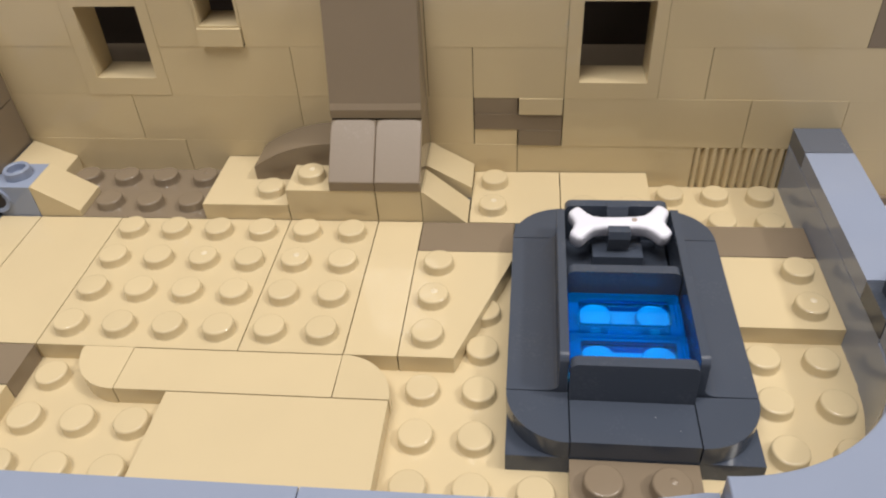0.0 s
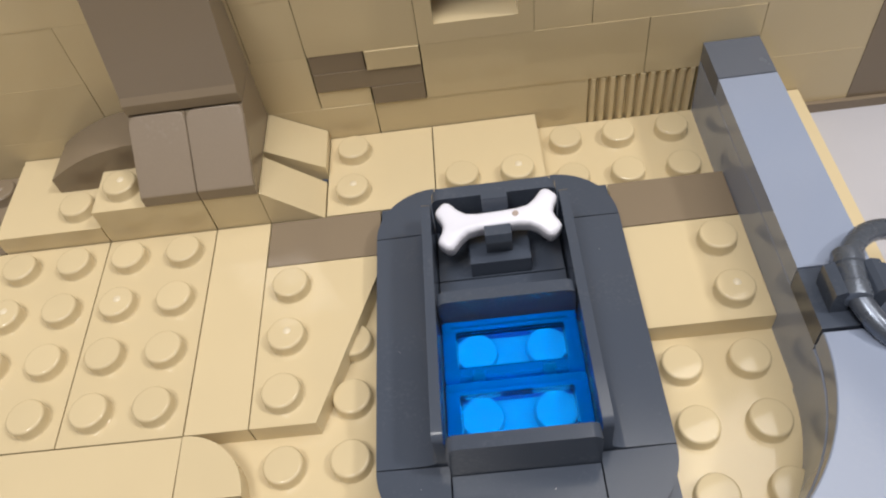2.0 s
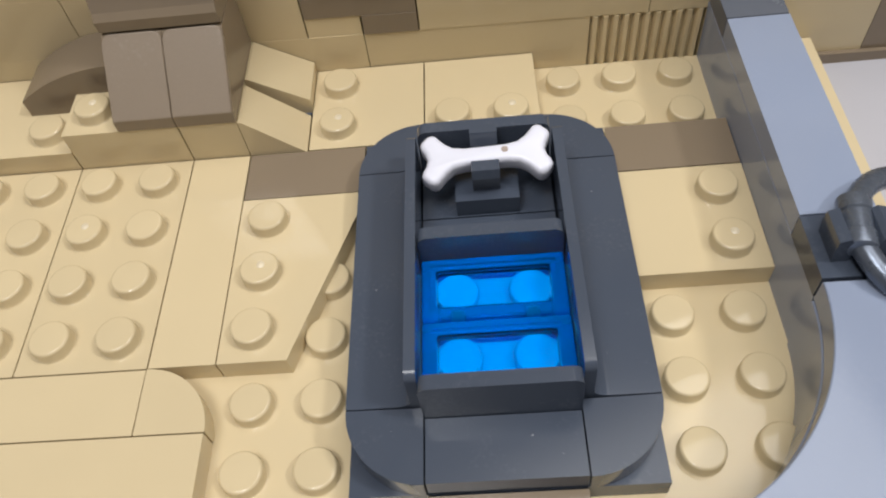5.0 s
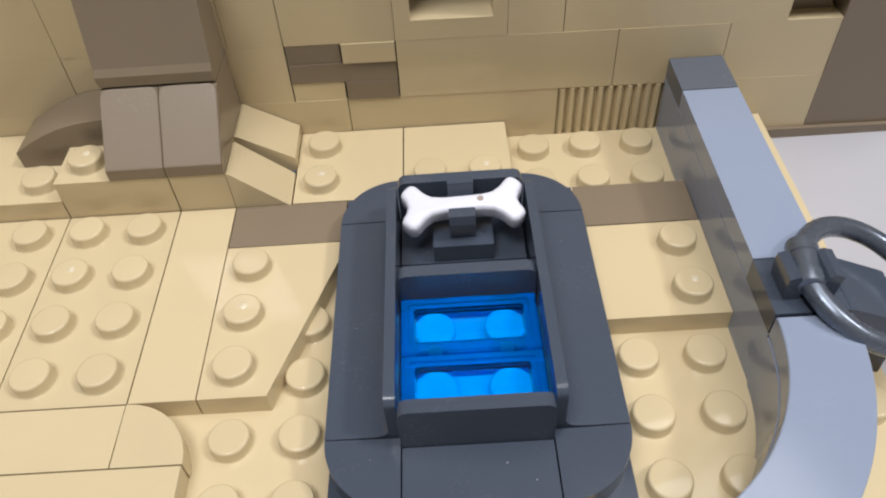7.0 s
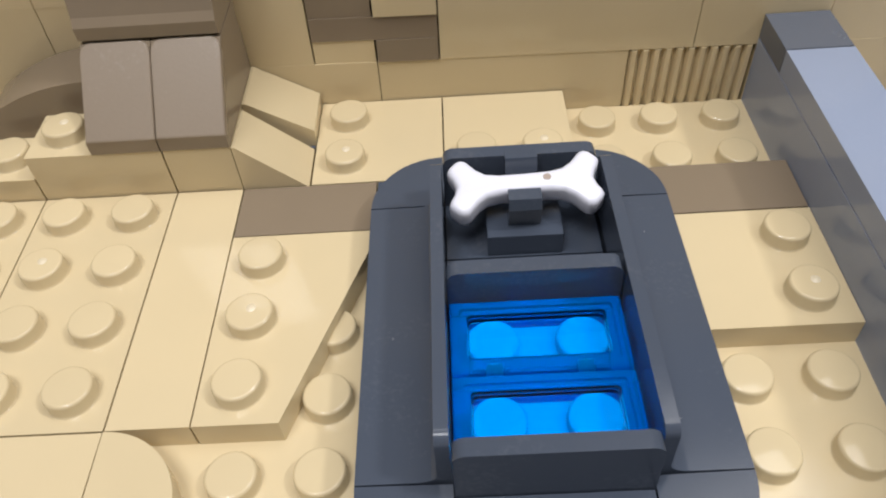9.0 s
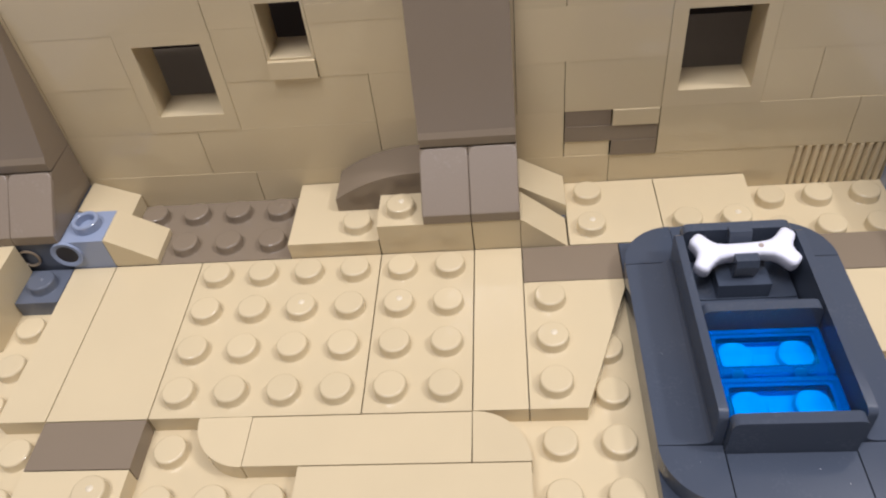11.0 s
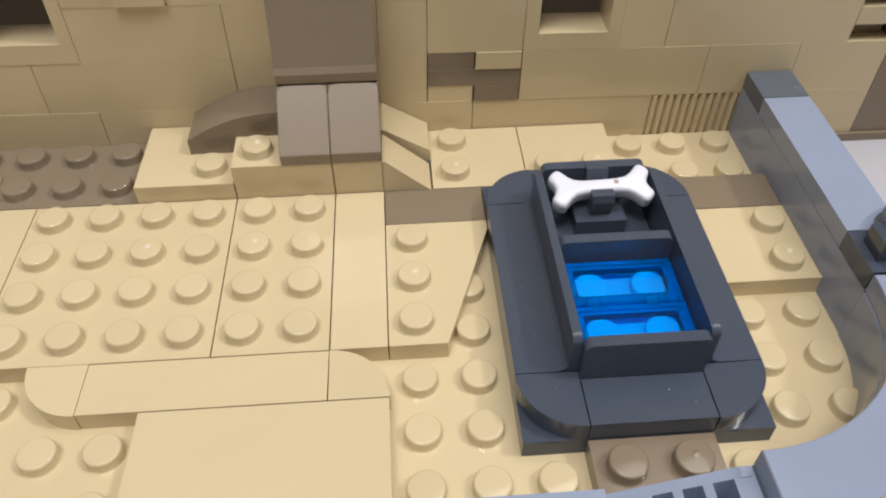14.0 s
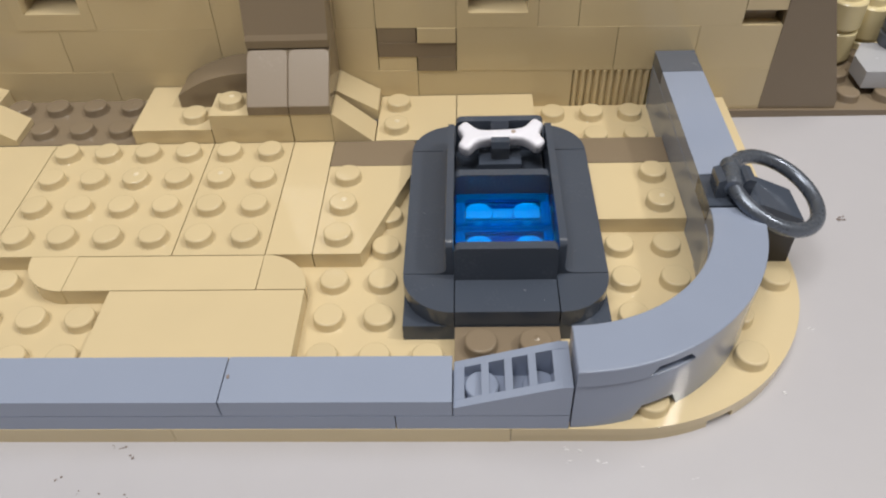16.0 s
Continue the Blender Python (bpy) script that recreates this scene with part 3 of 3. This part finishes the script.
def grille_slope(x_low, x_high):
    """A small sloping piece with a slotted top, rising towards x_high."""
    s = 1 if x_high > x_low else -1
    za, zb = 0.55, 1.98

    def top(u):
        return za + (zb - za) * min(1, u / 1.82)

    def X(u):
        return x_low + s * u
    ob = prism("grille_slope", [(X(0.03), 0), (X(1.97), 0), (X(1.97), 0.06), (X(0.03), 0.06)], "y", -3.98, -3.02, GREY, bevel=0.0001)
    for y0, y1 in ((-3.99, -3.83), (-3.17, -3.01)):
        prism("side_strip", [(X(0.01), 0), (X(1.99), 0), (X(1.99), zb), (X(1.82), zb), (X(0.01), za)], "y", y0, y1, GREY, ob, bevel=0.00012)
    for i, (u0, u1) in enumerate(((0.01, 0.2), (0.49, 0.62), (0.89, 1.02), (1.29, 1.42), (1.7, 1.99))):
        prism("cross_bar", [(X(u0), 0.1), (X(u1), 0.1), (X(u1), top(u1)), (X(u0), top(u0))], "y", -3.84, -3.16, GREY, ob, bevel=0.0001)
    for u in (0.5, 1.5):
        put("stud", stud_mesh(GREY), W(X(u), -3.5, 0.03), ob)
    return tagged(ob, "light grey sloping grille piece on the low wall", "grille", RAIL)


grille_slope(10, 12)
grille_slope(0, -2)

tile(16, 17, 1, 6, -0.5, TAN, "smooth tan tile on the base outside the low wall", thick=0.5)

# ring held in a clip on the side wall
ped = new("clip_plate")
ROOTS[ped] = W(16, 0.5, -1)
ped.location = ROOTS[ped]
tagged(ped, "dark grey clip plate standing out from the low wall", "clip plate")
box("support", 16.02, 16.93, 0.05, 0.95, -1, 1.22, BLACKISH, ped, "blackish support under the clip plate")
prism("plate", [(15.0, 0.02), (15.99, 0.02), (15.99, 0.98), (15.0, 0.98)], "z", 2, 3, DARK, ped)
prism("sloping_end", [(16.0, 1.24), (16.95, 1.24), (16.95, 1.95), (16.88, 2.05), (16.06, 2.98), (16.0, 2.98)], "y", 0.02, 0.98, DARK, ped, "dark grey sloping end piece")
for x0, lean in ((15.17, 1), (15.63, -1)):
    prism("clip_jaw", [(x0, 3.0), (x0 + 0.2, 3.0), (x0 + 0.22, 3.5), (x0 + 0.2 - 0.05 * lean, 4.0), (x0 + 0.12, 4.12), (x0 - 0.03 * lean + 0.02, 4.0), (x0 - 0.02, 3.5)], "y", 0.25, 0.74, DARK, ped, bevel=0.00035)


def ring():
    bm = bmesh.new()
    R, r = 0.97 * P, 0.15 * P
    n, k = 64, 16
    loops = []
    for i in range(n):
        a = 2 * math.pi * i / n
        loops.append([bm.verts.new(((R + r * math.cos(b)) * math.cos(a), (R + r * math.cos(b)) * math.sin(a), r * math.sin(b))) for b in [2 * math.pi * j / k for j in range(k)]])
    for i in range(n):
        a, b = loops[i], loops[(i + 1) % n]
        for j in range(k):
            bm.faces.new((a[j], b[j], b[(j + 1) % k], a[(j + 1) % k]))
    bmesh.ops.recalc_face_normals(bm, faces=bm.faces[:])
    ob = link("toy_ring", bm, STEEL, W(16.4, 0.48, 2.85), sharp=80)
    ob.rotation_euler = (radians(4), radians(20), radians(-8))
    bm = bmesh.new()
    lathe(bm, [(0.0012, -0.0031), (0.0016, -0.0029), (0.00168, -0.0025), (0.00168, -0.0013), (0.0015, -0.0011), (0.0015, 0.0011), (0.00168, 0.0013), (0.00168, 0.0025), (0.0016, 0.0029), (0.0012, 0.0031)], 24)
    bmesh.ops.rotate(bm, verts=bm.verts[:], cent=(0, 0, 0), matrix=Matrix.Rotation(radians(90), 3, "X"))
    bmesh.ops.translate(bm, verts=bm.verts[:], vec=(-0.96 * P, 0, 0))
    me = bpy.data.meshes.new("sleeve")
    bm.to_mesh(me)
    bm.free()
    me.materials.append(STEEL)
    for p in me.polygons:
        p.use_smooth = True
    me.set_sharp_from_angle(angle=radians(40))
    sl = new("sleeve", me)
    sl.parent = ob
    return tagged(ob, "round metallic grey toy ring held in the clip", "ring")


ring()

# ---- building ----
front = new("wall_front")
ROOTS[front] = W(1, 6.5, -1)
front.location = ROOTS[front]
tagged(front, "tan brick front of the toy building with small windows", "wall", kind="structure")


set_rnd = random.Random(11)


def course(z0, z1, cuts, mat=TAN):
    for a, b in cuts:
        box("brick", a, b, 6 - set_rnd.uniform(-0.005, 0.008), 7, z0, z1, mat, front, bevel=0.00018, gap=0.00006)


course(-1.23, 2, [(-16, -5)])
course(-1, 2, [(-5, -3), (-3, 1), (1, 5), (5, 7), (7, 9), (9, 13), (15, 18)])
course(2, 5, [(-16, -12), (-12, -4), (-4, 0), (0, 4), (4, 8), (10, 14), (14, 16), (16, 18)])
course(5, 8, [(-16, -11), (-11, -9.6), (-8.0, -5), (-5, -3), (-3, -1), (1, 4), (4, 7), (7, 8), (8, 10), (12, 13), (13, 17)])
course(8, 11, [(-16, -12), (-12, -5), (-5, -3), (-3, -1), (1, 2), (3, 5), (5, 7), (7, 10), (12, 16)])
course(11, 14, [(-16, -10), (-10, -3), (-3, 1), (1, 2), (5, 7), (7, 8), (8, 12), (12, 14), (14, 18)])
course(8, 11, [(16, 18)], DTAN)
for z in (11, 12):
    course(z, z + 1, [(3, 5)])
course(13, 14, [(2, 5)])
course(14, 17, [(-16, -8), (-8, -2), (0, 2), (2, 4), (4, 8), (8, 12), (12, 18)])
course(17, 20, [(-16, -10), (-10, -4), (-4, 0), (0, 6), (6, 10), (10, 14), (14, 18)])
# patch of small plates in the second course
for a, b, z0, z1, m, y in ((8, 9, 4, 5, DTAN, 6.0), (9, 10, 4, 5, TAN, 5.965), (8, 10, 3, 4, DTAN, 5.985), (8, 9, 2, 3, TAN, 6.0), (9, 10, 2, 3, DTAN, 5.97)):
    box("small_plate", a, b, y, 7, z0, z1, m, front, bevel=0.0002, gap=0.00014)
# ribbed brick
rb = box("ribbed_brick", 13, 15, 6.075, 7, -1, 2, TAN, front)
for i in range(11):
    x = 13.09 + i * 1.82 / 10
    prism("rib", [(x - 0.075, 6.11), (x - 0.07, 6.06), (x - 0.035, 5.99), (x + 0.035, 5.99), (x + 0.07, 6.06), (x + 0.075, 6.11)], "z", -0.95, 1.95, TAN, rb, bevel=0)


def window(name, x0, x1, z0, z1, ox0, ox1, oz0, oz1, label):
    bm = bmesh.new()
    c = W((x0 + x1) / 2, 6, z0)
    g = 0.001
    outer = [(x0 + g, z0 + g), (x1 - g, z0 + g), (x1 - g, z1 - g), (x0 + g, z1 - g)]
    inner = [(ox0, oz0), (ox1, oz0), (ox1, oz1), (ox0, oz1)]
    back = [(ox0 + 0.02, oz0 + 0.05), (ox1 - 0.02, oz0 + 0.05), (ox1 - 0.02, oz1 - 0.05), (ox0 + 0.02, oz1 - 0.05)]
    def ring_at(pts, y):
        return [bm.verts.new(W(a, y, b) - c) for a, b in pts]
    fo, fi, bi, bo = ring_at(outer, 6.0), ring_at(inner, 6.0), ring_at(back, 6.8), ring_at(outer, 6.8)
    for p, q in ((fo, fi), (fi, bi), (bi, bo), (bo, fo)):
        for i in range(4):
            j = (i + 1) % 4
            bm.faces.new((p[i], p[j], q[j], q[i]))
    bmesh.ops.recalc_face_normals(bm, faces=bm.faces[:])
    ob = link(name, bm, TAN, c)
    return tagged(ob, label, "window", kind="structure")


window("window_1", -1, 1, 5, 11, -0.69, 0.74, 6.08, 10.3, "unglazed square tan window opening in the brick wall")
window("window_2", 10, 12, 5, 11, 10.29, 11.74, 5.97, 10.5, "unglazed square tan window opening in the brick wall")
window("window_4", -2, 0, 14, 17, -1.02, -0.02, 15.2, 16.9, "small unglazed tan window opening high in the wall")
window("window_3", 2, 3, 9.1, 13, 2.06, 2.94, 9.2, 12.2, "small unglazed tan window opening over a sill")
tagged(box("sill", 2.0, 3.0, 5.9, 6.95, 8.1, 9.1, TAN), "small projecting tan sill under the window", "sill", kind="structure")
# slots with a round post at the right end
for z0 in (5, 7):
    box("round_post", 17.1, 17.9, 6.35, 6.9, z0, z0 + 1, DTAN, front, bevel=0.0008)
    if z0 < 7:
        box("slot_plate", 17, 18, 6, 7, z0 + 1, z0 + 2, TAN, front)
# brown shutter behind the left opening
tagged(box("shutter", -9.9, -7.7, 6.12, 6.4, 5.02, 7.98, BROWN), "reddish brown shutter set in the wall opening", "shutter")
tagged(box("sill", -9.6, -8.0, 5.97, 6.11, 4.98, 5.2, TAN), "thin pale tan sill under the shutter", "sill", kind="structure")
# leaning end of the wall
end = prism("end_slope", [(18.0, -1), (20.0, -1), (20.0, -0.4), (18.9, 8.0), (18.4, 12.0), (18.0, 12.0)], "y", 6.0, 7.0, DTAN)
tagged(end, "dark tan sloping end of the building wall", "slope brick")
tagged(box("building_base", 17, 34, 5.9, 20, -2.7, -1, DTAN, gap=0.0001), "dark tan base plate under the building", "base plate")
bb2 = scene.collection.objects[-1]
studs(bb2, [(x + 0.5, y + 0.5) for x in range(20, 30) for y in range(6, 11)], -1, DTAN)
tagged(box("building_base", -24, -7, 6.0, 20, -2.7, -1.24, DTAN, gap=0.0001), "dark tan base plate under the building", "base plate")
tagged(box("building_base", -7, 17, 6.02, 20, -2.7, -1, DTAN, gap=0.0001), "dark tan base plate under the building", "base plate")
# dark screens added inside the building, blocking light so the openings stay dark
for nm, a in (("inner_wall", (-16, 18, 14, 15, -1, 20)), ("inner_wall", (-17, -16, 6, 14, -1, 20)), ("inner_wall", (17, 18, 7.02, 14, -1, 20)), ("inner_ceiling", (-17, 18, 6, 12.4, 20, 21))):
    tagged(box(nm, *a, INSIDE), "added dark brown screen behind the openings of the toy building", "wall", kind="structure")

# ---- studs of the base that nothing covers ----
for x, y in free_studs():
    put("stud", stud_mesh(TAN), W(x, y, -1), base_r if x > 11 else base_m if x > 5 else base_l)

# ---- crumbs on the table ----
rnd = random.Random(4)
bm = bmesh.new()
for x, y, r in ((18.77, 1.8, 0.0006), (18.79, 1.83, 0.0006), (18.8, 1.84, 0.0006), (4.05, -4.12, 0.0005), (4.3, -4.3, 0.0006), (3.86, -4.1, 0.0003), (3.1, -4.75, 0.0004), (3.55, -5.0, 0.0003), (3.95, -4.98, 0.0004), (4.4, -5.1, 0.0005),
                (1.5, -4.9, 0.0003), (-2.5, -5.2, 0.0004), (7.3, -5.4, 0.0003)):
    for k in range(3):
        mt = Matrix.Translation(W(x, y, -2) + Vector((rnd.uniform(-1, 1) * r, rnd.uniform(-1, 1) * r, r * 0.2))) @ Matrix.Diagonal((1, rnd.uniform(0.6, 1), 0.5, 1))
        bmesh.ops.create_icosphere(bm, subdivisions=1, radius=r * rnd.uniform(0.25, 0.5), matrix=mt)
tagged(link("crumbs", bm, DUST, (0, 0, 0)), "dark crumbs and dust on the table", "crumbs", kind="stuff")

bm = bmesh.new()
for x, y in ((11.94, -4.13), (12.0, -4.39), (12.47, -4.37), (12.63, -4.42), (13.25, -4.49), (17.06, -1.44), (17.12, -1.48), (16.12, -2.97), (12.2, -4.2), (14.1, -4.7)):
    for k in range(3):
        mt = Matrix.Translation(W(x, y, -2) + Vector((rnd.uniform(-1, 1) * 0.0004, rnd.uniform(-1, 1) * 0.0003, 0.00005))) @ Matrix.Diagonal((1.6, rnd.uniform(0.4, 0.8), 0.4, 1))
        bmesh.ops.create_icosphere(bm, subdivisions=1, radius=0.0002 * rnd.uniform(0.4, 1), matrix=mt)
tagged(link("lint", bm, LINT, (0, 0, 0)), "white lint specks on the grey table", "lint", kind="stuff")

bm = bmesh.new()
for k in range(3):
    bmesh.ops.create_icosphere(bm, subdivisions=1, radius=0.00022, matrix=Matrix.Translation(W(6.08, -3.47 + 0.02 * k, 1) + Vector((rnd.uniform(-1, 1) * 0.00015, 0, 0.00006))) @ Matrix.Diagonal((1, 1, 0.5, 1)))
tagged(link("crumbs", bm, DUST, (0, 0, 0)), "brown crumb on the smooth grey tile", "crumbs", kind="stuff")

bm = bmesh.new()
for x, y, z in ((11.35, -1.45, 1.0), (12.55, 2.3, 1.03), (10.8, 1.7, 1.0), (9.35, 0.8, 1.03), (11.7, -1.7, 1.0), (12.4, -0.4, 1.03), (9.6, -1.3, 1.0)):
    bmesh.ops.create_icosphere(bm, subdivisions=1, radius=0.00006 * rnd.uniform(0.6, 1.2), matrix=Matrix.Translation(W(x, y, z) + Vector((0, 0, 0.00003))) @ Matrix.Diagonal((1.5, 0.7, 0.5, 1)))
tagged(link("lint", bm, LINT, (0, 0, 0)), "tiny pale dust specks on the dark grey pool", "lint", kind="stuff")

# ---- pieces behind the wall's end ----
pts = [(20.85, 6.62), (22.4, 6.62), (22.75, 7.2), (22.4, 8.15), (21.25, 8.15), (20.85, 7.5)]
ob = prism("corner_plate", pts, "z", -0.45, 0.78, PALE)
# the hole's shade is a thin dark disc laid on the plate
bm = bmesh.new()
lathe(bm, [(0.0022, 0.0), (0.0022, 0.0001)], 20)
link("socket", bm, BLACKISH, W(22.0, 7.3, 0.78), ob, "flat dark disc for the shade in a hole")
tagged(ob, "light grey plate with cut corners on the building base", "plate")


def round_stack(x, y, heights):
    """Round bricks on one another, with a groove between them and a stud on top."""
    ob = new("round_brick_stack")
    ROOTS[ob] = W(x, y, -1)
    ob.location = ROOTS[ob]
    z = 0.0
    for h in heights:
        bm = bmesh.new()
        lathe(bm, [(0.0030, 0.0), (0.0031, 0.0006), (0.0037, 0.0008), (0.0039, 0.0011), (0.0039, h * H - 0.0003), (0.0036, h * H)], 28)
        link("round_brick", bm, CREAM, W(x, y, -1 + z), ob)
        z += h
    put("stud", stud_mesh(CREAM), W(x, y, -1 + z), ob)
    return tagged(ob, "stack of pale tan round bricks on the base", "brick", "round bricks behind the wall")


round_stack(20.75, 8.6, (2.4, 2.2))
round_stack(21.75, 9.1, (1.0, 2.6))
round_stack(21.2, 10.6, (3.0, 3.0, 3.0))

bm = bmesh.new()
lathe(bm, [(0.0036, 0.0), (0.0038, 0.0003), (0.0038, 0.0026), (0.0032, 0.0029), (0.0032, 0.0036), (0.0038, 0.0039), (0.0038, 0.0068), (0.0034, 0.0072), (0.0018, 0.0074), (0.0017, 0.009)], 24)
tagged(link("round_brick", bm, SLATE, W(22.15, 8.1, 0.78)), "dark grey stacked round brick on the light grey plate", "brick")
bm = bmesh.new()
lathe(bm, [(0.0, 0.0), (0.0012, 0.0003), (0.0017, 0.0012), (0.0018, 0.002), (0.0018, 0.016), (0.0016, 0.0163)], 20)
tagged(link("round_bar", bm, GREY, W(20.75, 8.6, 4.1)), "grey round bar standing on the round bricks", "bar")

# ---- the building leans a little towards its right end ----
LEAN = Matrix.Translation(W(5, 6, 0)) @ Matrix.Rotation(0.014, 4, "Y") @ Matrix.Translation(-W(5, 6, 0))
LEANING = ("wall_front", "window_", "sill", "round_post", "shutter", "end_slope", "building_base", "inner_", "corner_plate", "round_brick", "round_bar")
for ob in scene.collection.objects:
    if ob.parent is None and ob.name.startswith(LEANING):
        ob.matrix_basis = LEAN @ ob.matrix_basis
